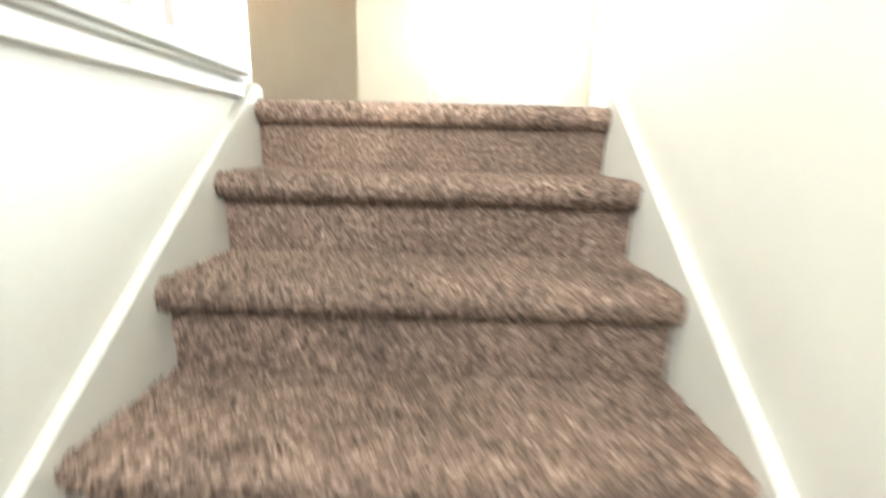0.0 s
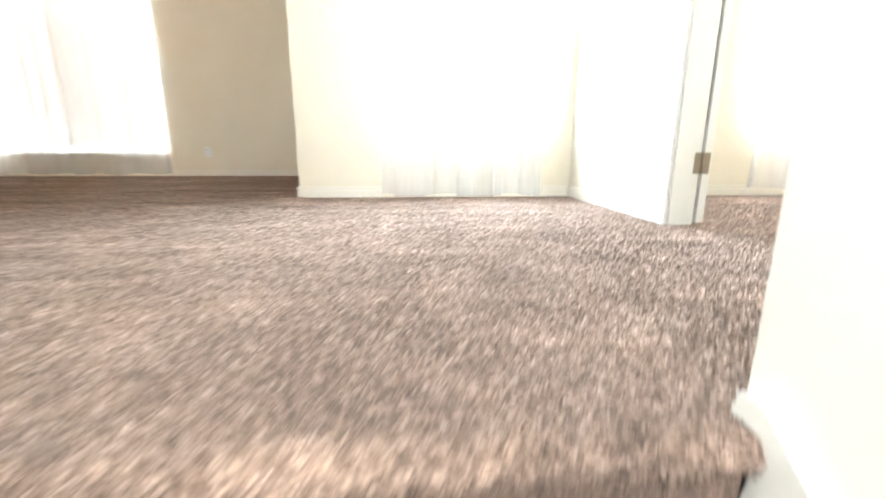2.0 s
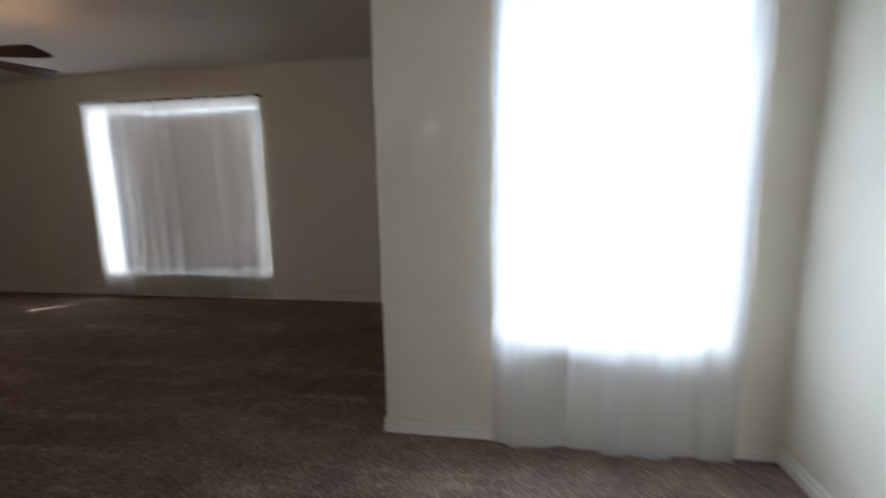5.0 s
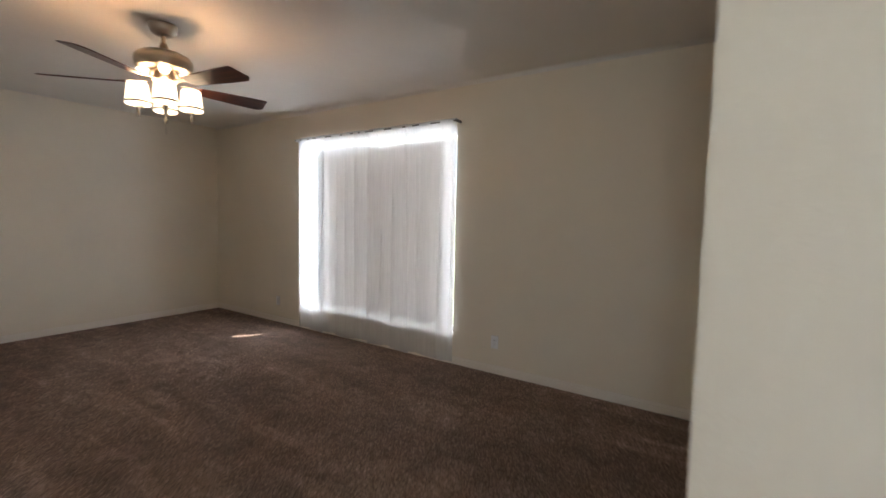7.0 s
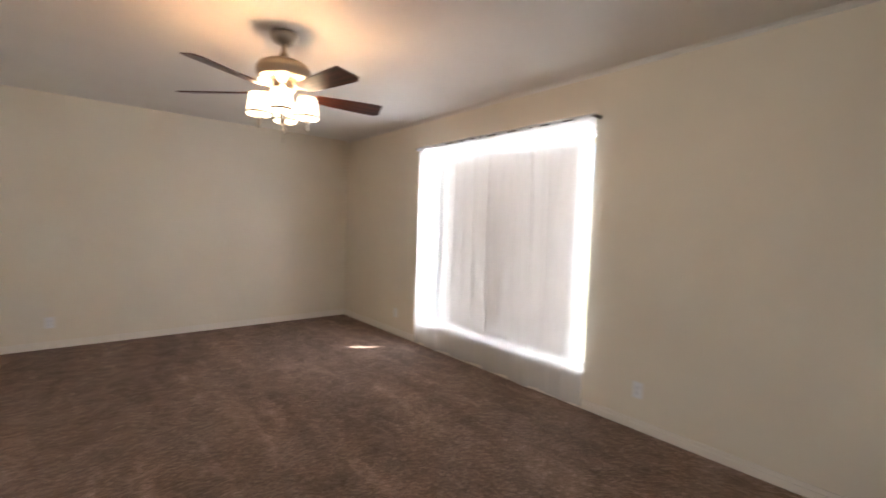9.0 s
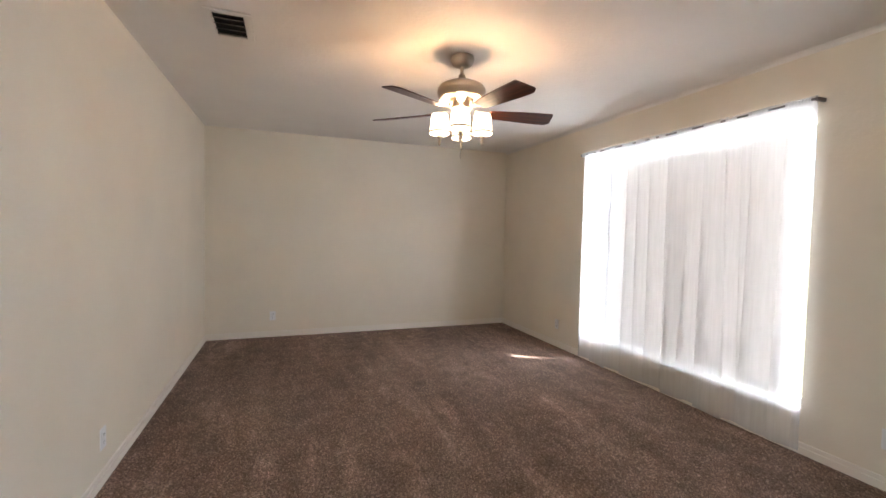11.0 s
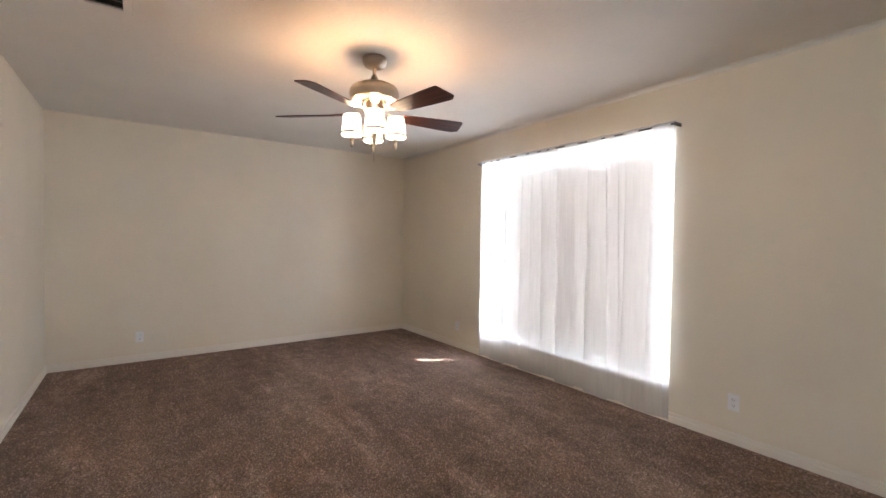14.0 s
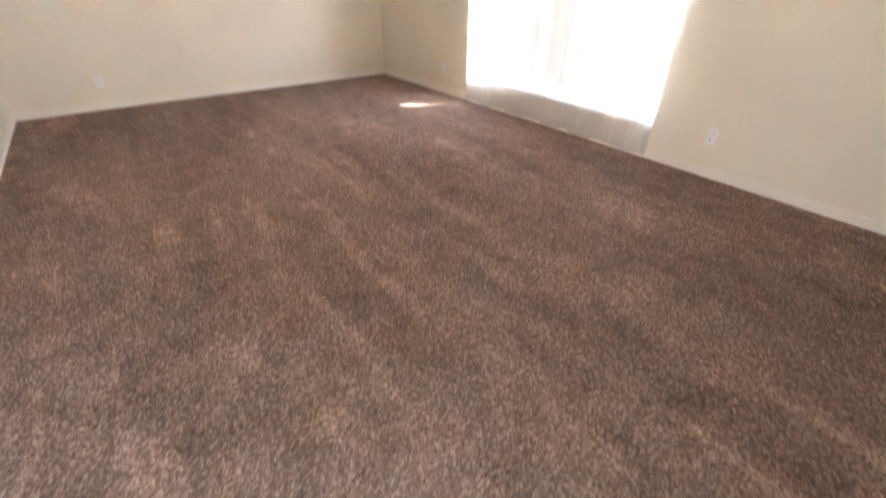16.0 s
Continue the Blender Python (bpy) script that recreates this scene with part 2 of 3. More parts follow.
LW = (-4.81, -2.67, 0.262, 2.21)   # lounge window opening
NW = (0.0, 1.0, 0.55, 2.21)       # landing window opening
BW = (2.62, 3.57, 0.50, 2.21)     # bedroom window opening
DY0, DY1, DH = 0.55, 1.36, 2.05   # bedroom doorway


def wall(name, label, *dims, mat=CREAM):
    return thing(name, boxes(*dims), mat, label, "wall", kind="structure")


def pierced(x0, x1, y0, y1, o):
    """Boxes of a wall along x round an opening (x0, x1, z0, z1)."""
    return [(x0, o[0], y0, y1, 0, H), (o[1], x1, y0, y1, 0, H), (o[0], o[1], y0, y1, 0, o[2]), (o[0], o[1], y0, y1, o[3], H)]


wall("wall_lounge_window", "cream painted textured wall with a wide window", *pierced(XE - 0.12, XJ + 0.12, YW, YW + 0.16, LW))
wall("wall_lounge_end", "cream painted textured plain end wall", (XE - 0.12, XE, YL - 0.12, YW, 0, H))
wall("wall_lounge_inner", "cream painted textured wall beside the lounge", (XE, -1.5, YL - 0.12, YL, 0, H))
# gap in this wall is added only to let the hall lamp through
wall("wall_hall", "cream painted wall of the upstairs hall", (-1.62, -1.5, -3.2, -2.22, 0, H), (-1.62, -1.5, -0.38, YL - 0.12, 0, H), (-1.62, -1.5, -2.22, -0.38, 0, 0.78), (-1.62, -1.5, -2.22, -0.38, 2.22, H))
wall("wall_return", "cream painted return wall with a bull-nosed corner", (XJ, XJ + 0.12, YN + 0.16, YW, 0, H))
wall("wall_landing_window", "cream painted textured wall with a narrow window", *pierced(XJ, XD, YN, YN + 0.16, NW))
wall("wall_bedroom_window", "cream painted bedroom wall with a window", *pierced(XD, 4.32, YN + 0.002, YN + 0.16, BW))
wall("wall_bedroom_door", "cream painted wall with a doorway", (XD, XD + 0.112, DY1, YN, 0, H), (XD, XD + 0.115, DY0, DY1, DH, H), (XD, XD + 0.115, -1.0, DY0, 0, H))
wall("wall_bedroom_side", "plain cream bedroom side wall", (4.2, 4.32, -1.12, YN, 0, H))
wall("wall_bedroom_back", "plain cream bedroom back wall", (SR + 0.115, 4.2, -1.12, -1.0, 0, H))
wall("wall_stair_outer", "off-white painted stair wall", (SR, SR + 0.115, -3.2, 0.005, -2.4, H), mat=STAIR_PAINT)
wall("wall_stair_inner", "off-white low wall beside the stairs", (SL - 0.1, SL, -3.2, -0.06, -2.4, 0.0), mat=STAIR_PAINT)
# upper opening is made up, cut so the added lamp behind reaches the stairs
wall("wall_stair_back", "off-white wall at the foot of the stairs", (-1.62, -0.35, -3.32, -3.2, -2.4, H), (0.53, SR + 0.115, -3.32, -3.2, -2.4, H), (-0.35, 0.53, -3.32, -3.2, -2.4, 1.2), (-0.35, 0.53, -3.32, -3.2, 2.4, H), mat=STAIR_PAINT)

thing("ceiling", boxes((XE - 0.12, 4.32, -3.32, YW + 0.16, H, H + 0.1)), CEILING, "off-white textured ceiling", "ceiling", kind="structure")
floor = thing("floor", boxes((XE - 0.12, 4.32, -0.03, YW + 0.16, -0.12, 0.0), (-1.62, SL - 0.1, -3.2, -0.03, -0.12, 0.0), (SR + 0.115, 4.32, -1.12, -0.03, -0.12, 0.0)),
      CARPET, "brown cut-pile carpet with vacuum tracks", "carpet", kind="structure")
thing("floor_below", boxes((SL, SR, -3.2, -2.69, -2.4, -2.23)), CARPET, "brown carpet at the foot of the stairs", "carpet", kind="structure")


def baseboard(x0, y0, x1, y1, side):
    """A stepped skirting along a wall's foot; side is the way into the room."""
    bm = bmesh.new()
    for z0, z1, d in ((0.0, 0.046, 0.014), (0.046, 0.057, 0.006), (0.057, 0.076, 0.011)):
        if y0 == y1:
            ya, yb = sorted((y0, y0 + side * d))
            box(bm, x0, x1, ya, yb, z0, z1, bevel=0.0015)
        else:
            xa, xb = sorted((x0, x0 + side * d))
            box(bm, xa, xb, y0, y1, z0, z1, bevel=0.0015)
    return thing("baseboard", bm, BASEBOARD, "cream-white painted stepped baseboard", "baseboard", kind="structure")


baseboard(XE + 0.014, YW, XJ, YW, -1)
baseboard(XE, YL, XE, YW, 1)
baseboard(XE + 0.014, YL, -1.5, YL, 1)
baseboard(XJ, YN, XJ, YW - 0.014, -1)
baseboard(XJ - 0.014, YN, XD - 0.014, YN, -1)
baseboard(XD, DY1 + 0.06, XD, YN, -1)
baseboard(XD + 0.115, YN + 0.002, 4.2, YN + 0.002, -1)
baseboard(-1.5, -3.2, -1.5, YL, 1)

cove = [(YW + 0.01, H - 0.030), (YW - 0.002, H - 0.030)]
cove += [(YW - 0.030 + 0.028 * math.cos(math.pi / 2 * i / 5), H - 0.030 + 0.028 * math.sin(math.pi / 2 * i / 5)) for i in range(1, 6)]
cove += [(YW - 0.030, H + 0.01), (YW + 0.01, H + 0.01)]
cove_ob = thing("trim", prism(cove, "x", XE, XJ), CEILING, "rounded plaster corner where wall meets ceiling", "trim", kind="structure")
for f in cove_ob.data.polygons:
    f.use_smooth = abs(f.normal.x) < 0.5

# ---- stairs ----
RISE, RUN, NOSE_Y = 0.17, 0.22, -0.055
stairs = base("staircase", "carpeted straight stairs with rounded nosings", "stairs", kind="structure")


def tread_profile(y, z, depth):
    """Side outline (y, z) of one carpeted step: rounded nosing, back-set riser, tread."""
    pts = [(y + depth, z), (y + 0.022, z)]
    r = 0.024
    for i in range(1, 8):
        a = math.pi / 2 + math.pi * i / 8
        pts.append((y + 0.022 + r * math.cos(a), z - r + r * math.sin(a)))
    pts += [(y + 0.022, z - 2 * r), (y + 0.036, z - 2 * r - 0.004), (y + 0.036, z - RISE), (y + depth, z - RISE)]
    return pts


for k in range(13):
    y, z = NOSE_Y - RUN * k, -RISE * k
    depth = 0.024 if k == 0 else RUN + 0.05
    bm = prism(tread_profile(y, z, depth), "x", SL + 0.02, SR - 0.02)
    for f in bm.faces:
        f.smooth = abs(f.normal.x) < 0.5 and f.calc_area() < 0.02
    part("step", bm, CARPET, stairs)


def stair_skirt(x0, x1, bead):
    """A sloping board with a rounded upper end and a thin bead along its top."""
    y1, slope = -2.9, RISE / RUN
    end = (y1, 0.022 + slope * (y1 + 0.03))
    top = [(0.004, 0.0), (0.003, 0.016), (-0.003, 0.026), (-0.015, 0.028), (-0.03, 0.022), end]
    out = [(0.004, -0.03)] + top + [(y1, end[1] - 0.45), (0.0, -0.26)]
    ob = thing("stair_skirt", prism(out, "x", x0, x1), TRIM, "white painted sloping skirt board beside the stairs", "skirt board", kind="structure")
    d = 0.020
    cap = top[2:] + [(y1, end[1] + d), (-0.04, 0.022 + d), (-0.015, 0.028 + d * 0.7), (-0.001, 0.026 + d * 0.4)]
    part("bead", prism(cap, "x", *bead), TRIM, ob)
    return ob


stair_skirt(SL, SL + 0.02, (SL, SL + 0.0205))
stair_skirt(SR - 0.02, SR, (SR - 0.0205, SR))

# guard rail round the stairwell
rail = base("stair_guard", "white painted balustrade on a moulded ledge", "railing", at=(0, 0, 0))
for z0, z1, d in ((0.002, 0.0175, 0.016), (0.0185, 0.0395, 0.010), (0.0405, 0.0515, 0.022), (0.0525, 0.084, 0.036)):
    part("moulding", boxes((SL - 0.1 - d, SL + d, -3.19, -0.10 + d * 0.3, z0, z1), bevel=0.004), TRIM, rail)
part("newel_post", boxes((SL - 0.095, SL - 0.004, -0.06, 0.0, 0.0, 1.08), (SL - 0.105, SL + 0.006, -0.07, 0.01, 1.08, 1.11), bevel=0.004), TRIM, rail)
part("end_block", boxes((SL - 0.1, SL, -0.098, -0.062, 0.0, 0.05), bevel=0.003), TRIM, rail)
part("handrail", boxes((SL - 0.085, SL - 0.02, -3.19, -0.07, 0.95, 1.0), bevel=0.012), TRIM, rail)
bal = boxes((-0.018, 0.018, -0.018, 0.018, 0.084, 0.25), (-0.018, 0.018, -0.018, 0.018, 0.78, 0.952), bevel=0.002)
turned = lathe([(0.018, 0.25), (0.012, 0.27), (0.017, 0.30), (0.019, 0.42), (0.013, 0.60), (0.012, 0.74), (0.018, 0.78)], 14)
tmp = bpy.data.meshes.new("tmp")
turned.to_mesh(tmp)
turned.free()
bal.from_mesh(tmp)
first = part("baluster", bal, TRIM, rail)
first.location = (SL - 0.052, -0.19, 0)
for i in range(1, 25):
    b = first.copy()
    scene.collection.objects.link(b)
    b.location = (SL - 0.052, -0.19 - 0.12 * i, 0)

# ---- windows ----


def window(name, o, y, label, mullion):
    """A vinyl window set into the outer part of a wall, with its sill board."""
    x0, x1, z0, z1 = o
    w = base(name, label, "window", kind="structure")
    a, b = y + 0.105, y + 0.15
    part("window_frame", boxes((x0 + 0.002, x0 + 0.045, a, b, z0 + 0.02, z1 - 0.002), (x1 - 0.045, x1 - 0.002, a, b, z0 + 0.02, z1 - 0.002),
                               (x0 + 0.045, x1 - 0.045, a, b, z0 + 0.02, z0 + 0.065), (x0 + 0.045, x1 - 0.045, a, b, z1 - 0.045, z1 - 0.002), bevel=0.004), VINYL, w)
    part("window_sill", boxes((x0 + 0.002, x1 - 0.002, y - 0.012, y + 0.104, z0 + 0.001, z0 + 0.019), bevel=0.004), TRIM, w)
    cuts = [x0 + 0.045] + [x0 + (x1 - x0) * f for f in mullion] + [x1 - 0.045]
    for c in cuts[1:-1]:
        part("mullion", boxes((c - 0.018, c + 0.018, a + 0.003, b - 0.003, z0 + 0.065, z1 - 0.045), bevel=0.003), VINYL, w)
    for c, d in zip(cuts, cuts[1:]):
        g = part("pane", boxes((c, d, a + 0.018, a + 0.024, z0 + 0.066, z1 - 0.046)), GLASS, w)
        g.visible_shadow = False
    return w


window("window_1", LW, YW, "wide white vinyl window behind a sheer", (0.5,))
window("window_2", NW, YN, "narrow white vinyl window behind blind and sheer", (0.43,))
window("window_3", BW, YN, "white vinyl bedroom window behind a sheer", (0.5,))


def sheer(name, x0, x1, y, z_top, z_hem, seed, folds, label):
    """A gathered sheer panel: loose folds that double over themselves, drift and widen from the rod to the hem."""
    rng = random.Random(seed)
    w = x1 - x0
    pleats = []
    for k in range(folds):
        c = x0 + w * (k + 0.5 + rng.uniform(-0.42, 0.42)) / folds
        pleats.append((c, rng.uniform(0.018, 0.055), rng.uniform(1.8, 4.0), rng.uniform(-0.05, 0.05), rng.choice((-1, 1))))
    phase = [rng.uniform(0, 6.28) for _ in range(4)]
    nx, nz = int(w * 200), 26
    bm = bmesh.new()
    grid = []
    for j in range(nz + 1):
        v = j / nz
        row = []
        for i in range(nx + 1):
            u = i / nx
            s = x0 + w * u
            edge = min(1.0, 14 * u, 14 * (1 - u))
            x, d = s, 0.006 * math.sin(17 * s + phase[0] + 1.5 * v) + 0.004 * math.sin(41 * s + phase[1])
            for c, wide, gather, drift, way in pleats:
                wide *= 0.75 + 0.55 * v
                q = (s - c - drift * v * (1.2 - 0.5 * v)) / wide
                if abs(q) < 3:
                    e = math.exp(-q * q) * edge
                    x -= gather * (0.6 + 0.4 * v) * wide * q * e
                    d += way * 0.016 * (0.6 + 0.5 * v) * (1 - 0.9 * q) * e
            x += edge * 0.006 * math.sin(3.1 * v + 9 * s + phase[2])
            hem = z_hem + 0.010 * math.sin(15 * s + seed) * (v > 0.99)
            row.append(bm.verts.new((x, min(y - 0.01 + d, y + 0.034), z_top + (hem - z_top) * v)))
        grid.append(row)
    for a, b in zip(grid, grid[1:]):
        for i in range(nx):
            f = bm.faces.new((a[i], a[i + 1], b[i + 1], b[i]))
            f.smooth = True
    return thing(name, bm, SHEER, label, "curtain")


def curtain_rod(x0, x1, y, z):
    r = base("curtain_rod", "slim grey metal curtain rod on wall brackets", "curtain rod")
    part("rod", tube((x0, y, z), (x1, y, z), 0.0075), ROD, r)
    for x in (x0 + 0.004, x1 - 0.004):
        part("bracket", boxes((x - 0.007, x + 0.007, y - 0.004, y + 0.084, z - 0.012, z + 0.012), bevel=0.002), ROD, r)
    rng = random.Random(4)
    x = x0 + 0.02
    while x < x1 - 0.08:
        n = rng.uniform(0.05, 0.16)
        head = bmesh.new()
        steps = int(n / 0.006)
        rows = [[head.verts.new((x + n * k / steps, y + s * (0.0095 + 0.002 * math.sin(k * 2.1)), z + h)) for k in range(steps + 1)]
                for s, h in ((-1, -0.012), (-1, 0.010), (-0.2, 0.017), (0.2, 0.017), (1, 0.010), (1, -0.012))]
        for row in rows[2:4]:
            for k, vert in enumerate(row):
                vert.co.z += 0.004 * math.sin(k * 1.7)
        for a, b in zip(rows, rows[1:]):
            for k in range(steps):
                head.faces.new((a[k], a[k + 1], b[k + 1], b[k]))
        part("gathered_heading", head, SHEER, r, "white gathered sheer heading")
        x += n + rng.uniform(0.02, 0.12)
    return r


sheer("sheer_curtain", -4.85, -2.64, YW - 0.045, 2.285, 0.03, 3, 16, "long white sheer curtain hanging over the lounge window")
curtain_rod(-4.868, -2.628, YW - 0.085, 2.256)
sheer("sheer_curtain", -0.04, 1.07, YN - 0.06, 2.240, 0.02, 8, 9, "white sheer curtain over the landing window")
curtain_rod(-0.06, 1.09, YN - 0.06, 2.248)
sheer("sheer_curtain", 2.60, 3.66, YN - 0.06, 2.240, 0.06, 12, 8, "white sheer curtain over the bedroom window")
curtain_rod(2.58, 3.68, YN - 0.06, 2.248)

# plain shade hung in the lounge window, daylight showing round it
shade = base("window_shade", "plain beige cloth shade hung in the lounge window", "shade")
part("cloth", boxes((-4.56, -2.745, YW + 0.088, YW + 0.091, 0.345, 2.12)), SHADE_CLOTH, shade)
part("head_rail", boxes((-4.80, -2.68, YW + 0.076, YW + 0.101, 2.18, 2.205), bevel=0.004), VINYL, shade)
part("bottom_bar", tube((-4.56, YW + 0.0895, 0.338), (-2.745, YW + 0.0895, 0.338), 0.007), VINYL, shade)
for x in (-4.2, -3.2):
    part("cord", boxes((x, x + 0.004, YW + 0.087, YW + 0.091, 2.12, 2.181)), VINYL, shade)

# slatted blind in the landing window
blind = base("slatted_blind", "white horizontal slatted blind, slats half open", "blind")
part("head_rail", boxes((0.012, 0.988, YN + 0.03, YN + 0.065, 2.155, 2.19), bevel=0.003), BLIND, blind)
slat_bm = bmesh.new()
arc = [(-0.0125, 0.0), (-0.006, 0.0022), (0.0, 0.003), (0.006, 0.0022), (0.0125, 0.0)]
va = [[slat_bm.verts.new((x, a, b)) for a, b in arc] for x in (0.015, 0.985)]
vb = [[slat_bm.verts.new((x, a, b - 0.0006)) for a, b in arc] for x in (0.015, 0.985)]
for i in range(4):
    slat_bm.faces.new((va[0][i], va[1][i], va[1][i + 1], va[0][i + 1]))
    slat_bm.faces.new((vb[0][i], vb[0][i + 1], vb[1][i + 1], vb[1][i]))
slat = part("slat", slat_bm, BLIND, blind)
slat.location = (0, YN + 0.048, 0.62)
slat.rotation_euler = (radians(48), 0, 0)
for i in range(1, 71):
    s = slat.copy()
    scene.collection.objects.link(s)
    s.location = (0, YN + 0.048, 0.62 + i * 0.0217)
for x in (0.12, 0.5, 0.88):
    part("cord", boxes((x, x + 0.002, YN + 0.047, YN + 0.049, 0.61, 2.156)), BLIND, blind)
part("bottom_rail", boxes((0.015, 0.985, YN + 0.036, YN + 0.060, 0.595, 0.610), bevel=0.003), BLIND, blind)

# ---- doorway ----
casing = base("door_casing", "white painted door casing and jamb", "door frame", kind="structure")
for y0, y1 in ((DY1 - 0.005, DY1 + 0.055), (DY0 - 0.055, DY0 + 0.005)):
    part("casing_board", boxes((XD - 0.016, XD - 0.001, y0, y1, 0, DH + 0.055), bevel=0.003), TRIM, casing)
part("head_casing", boxes((XD - 0.016, XD - 0.001, DY0 + 0.005, DY1 - 0.005, DH - 0.005, DH + 0.055), bevel=0.003), TRIM, casing)
part("hinge_jamb", boxes((XD, XD + 0.112, DY1 - 0.019, DY1 - 0.001, 0, DH - 0.019), bevel=0.002), TRIM, casing)
part("latch_jamb", boxes((XD, XD + 0.115, DY0 + 0.001, DY0 + 0.019, 0, DH - 0.019), bevel=0.002), TRIM, casing)
part("head_jamb", boxes((XD, XD + 0.115, DY0 + 0.001, DY1 - 0.001, DH - 0.019, DH - 0.001), bevel=0.002), TRIM, casing)

door = base("door_1", "white panelled bedroom door standing wide open", "door", kind="structure")
dx = XD + 0.128
part("leaf", boxes((dx, dx + 0.035, DY1 - 0.018, DY1 + 0.78, 0.012, DH - 0.02), bevel=0.003), TRIM, door)
for z0, z1 in ((0.25, 0.95), (1.10, 1.85)):
    for y0 in (DY1 + 0.09, DY1 + 0.43):
        part("panel", boxes((dx + 0.0352, dx + 0.041, y0, y0 + 0.26, z0, z1), bevel=0.004), TRIM, door)
for zc in (0.275, 1.82):
    h = part("hinge", tube((XD + 0.118, DY1 - 0.024, zc - 0.046), (XD + 0.118, DY1 - 0.024, zc + 0.046), 0.006), BRASS, door, "dull bronze butt hinge")
    part("leaf_plate", boxes((XD + 0.083, XD + 0.117, DY1 - 0.0215, DY1 - 0.0192, zc - 0.045, zc + 0.045), bevel=0.0008), BRASS, h)
    part("leaf_plate", boxes((XD + 0.119, XD + 0.154, DY1 - 0.0215, DY1 - 0.0182, zc - 0.045, zc + 0.045), bevel=0.0008), BRASS, h)
part("knob", lathe([(0.0, 0), (0.02, 0.004), (0.026, 0.02), (0.018, 0.035), (0.01, 0.04), (0.01, 0.06), (0.03, 0.062), (0.03, 0.066)], 20), BRASS, door).matrix_basis = pose(dx + 0.101, DY1 + 0.72, 0.95, 0, -90, 0)

# ---- ceiling fan ----
FX, FY = -3.70, 2.955
fan = base("ceiling_fan", "brushed nickel ceiling fan with dark walnut blades, lit", "ceiling fan", at=(FX, FY, H))
part("canopy", lathe([(0.0, 0.0), (0.082, -0.001), (0.084, -0.012), (0.080, -0.035), (0.066, -0.058), (0.040, -0.070), (0.0, -0.071)]), NICKEL, fan)
part("downrod", lathe([(0.013, -0.068), (0.013, -0.135)], 16), NICKEL, fan)
part("collar", lathe([(0.014, -0.115), (0.020, -0.120), (0.034, -0.160), (0.038, -0.172)], 24), NICKEL, fan)
part("motor_housing", lathe([(0.0, -0.165), (0.05, -0.168), (0.11, -0.180), (0.150, -0.200), (0.166, -0.225), (0.168, -0.250), (0.160, -0.268), (0.163, -0.275), (0.150, -0.290), (0.0, -0.292)], 40), NICKEL, fan)
part("switch_housing", lathe([(0.06, -0.290), (0.075, -0.305), (0.078, -0.350), (0.055, -0.385), (0.035, -0.40), (0.02, -0.47), (0.026, -0.50), (0.018, -0.53), (0.012, -0.56), (0.0, -0.575)], 28), NICKEL, fan)


def blade_mesh():
    bm = bmesh.new()
    outline = [(0.20, -0.046), (0.30, -0.058), (0.50, -0.072), (0.625, -0.076), (0.634, -0.072), (0.660, 0.040), (0.658, 0.052), (0.630, 0.074), (0.616, 0.076), (0.50, 0.072), (0.30, 0.058), (0.20, 0.046)]
    lo = [bm.verts.new((x, y, -0.0035)) for x, y in outline]
    hi = [bm.verts.new((x, y, 0.0035)) for x, y in outline]
    bm.faces.new(lo[::-1])
    bm.faces.new(hi)
    for i in range(len(outline)):
        j = (i + 1) % len(outline)
        bm.faces.new((lo[i], lo[j], hi[j], hi[i]))
    return bm


for i in range(5):
    turn = pose(0, 0, -0.378, 0, 0, 11 + 72 * i)
    bl = part("blade", blade_mesh(), WALNUT, fan, "dark walnut fan blade")
    bl.matrix_basis = turn @ pose(0, 0, 0, -13, 0, 0) @ Matrix.Diagonal((1.04, 1.04, 1, 1))
    iron = boxes((0.10, 0.235, -0.014, 0.014, 0.006, 0.012), (0.205, 0.265, -0.035, 0.035, 0.0055, 0.0095), bevel=0.002)
    ir = part("blade_iron", iron, NICKEL, fan)
    ir.matrix_basis = turn @ pose(0, 0, 0, -13, 0, 0)

for i in range(4):
    a = radians(-24 + 90 * i)
    c = (0.148 * math.cos(a), 0.148 * math.sin(a))
    arm = part("light_arm", tube((0.05 * math.cos(a), 0.05 * math.sin(a), -0.50), (c[0], c[1], -0.545), 0.007), NICKEL, fan)
    part("finial", lathe([(0.0, -0.535), (0.020, -0.540), (0.014, -0.555), (0.008, -0.565), (0.011, -0.58), (0.009, -0.602), (0.0, -0.612)], 16, c), NICKEL, arm)
    part("shade", lathe([(0.052, -0.392), (0.058, -0.402), (0.069, -0.515), (0.071, -0.525), (0.066, -0.531), (0.020, -0.536), (0.0, -0.536)], 28, c), LAMP_GLASS, fan, "lit frosted white glass shade")
    part("shade_band", lathe([(0.0685, -0.506), (0.0728, -0.508), (0.0732, -0.519), (0.0690, -0.521)], 28, c), NICKEL, fan)
    part("cup", lathe([(0.0, -0.335), (0.022, -0.332), (0.036, -0.300), (0.034, -0.298), (0.0, -0.310)], 20, (c[0] * 0.8, c[1] * 0.8)), LAMP_GLASS, fan, "lit frosted glass cup")
    lamp = new("fan_bulb", bpy.data.lights.new("fan_bulb", "POINT"))
    lamp.data.energy = 0.52
    lamp.data.color = (1.0, 0.50, 0.22)
    lamp.data.shadow_soft_size = 0.02
    lamp.location = (FX + c[0], FY + c[1], H - 0.384)
part("pull_chain", tube((0, 0, -0.57), (0, 0, -0.70), 0.0015, 6), NICKEL, fan)

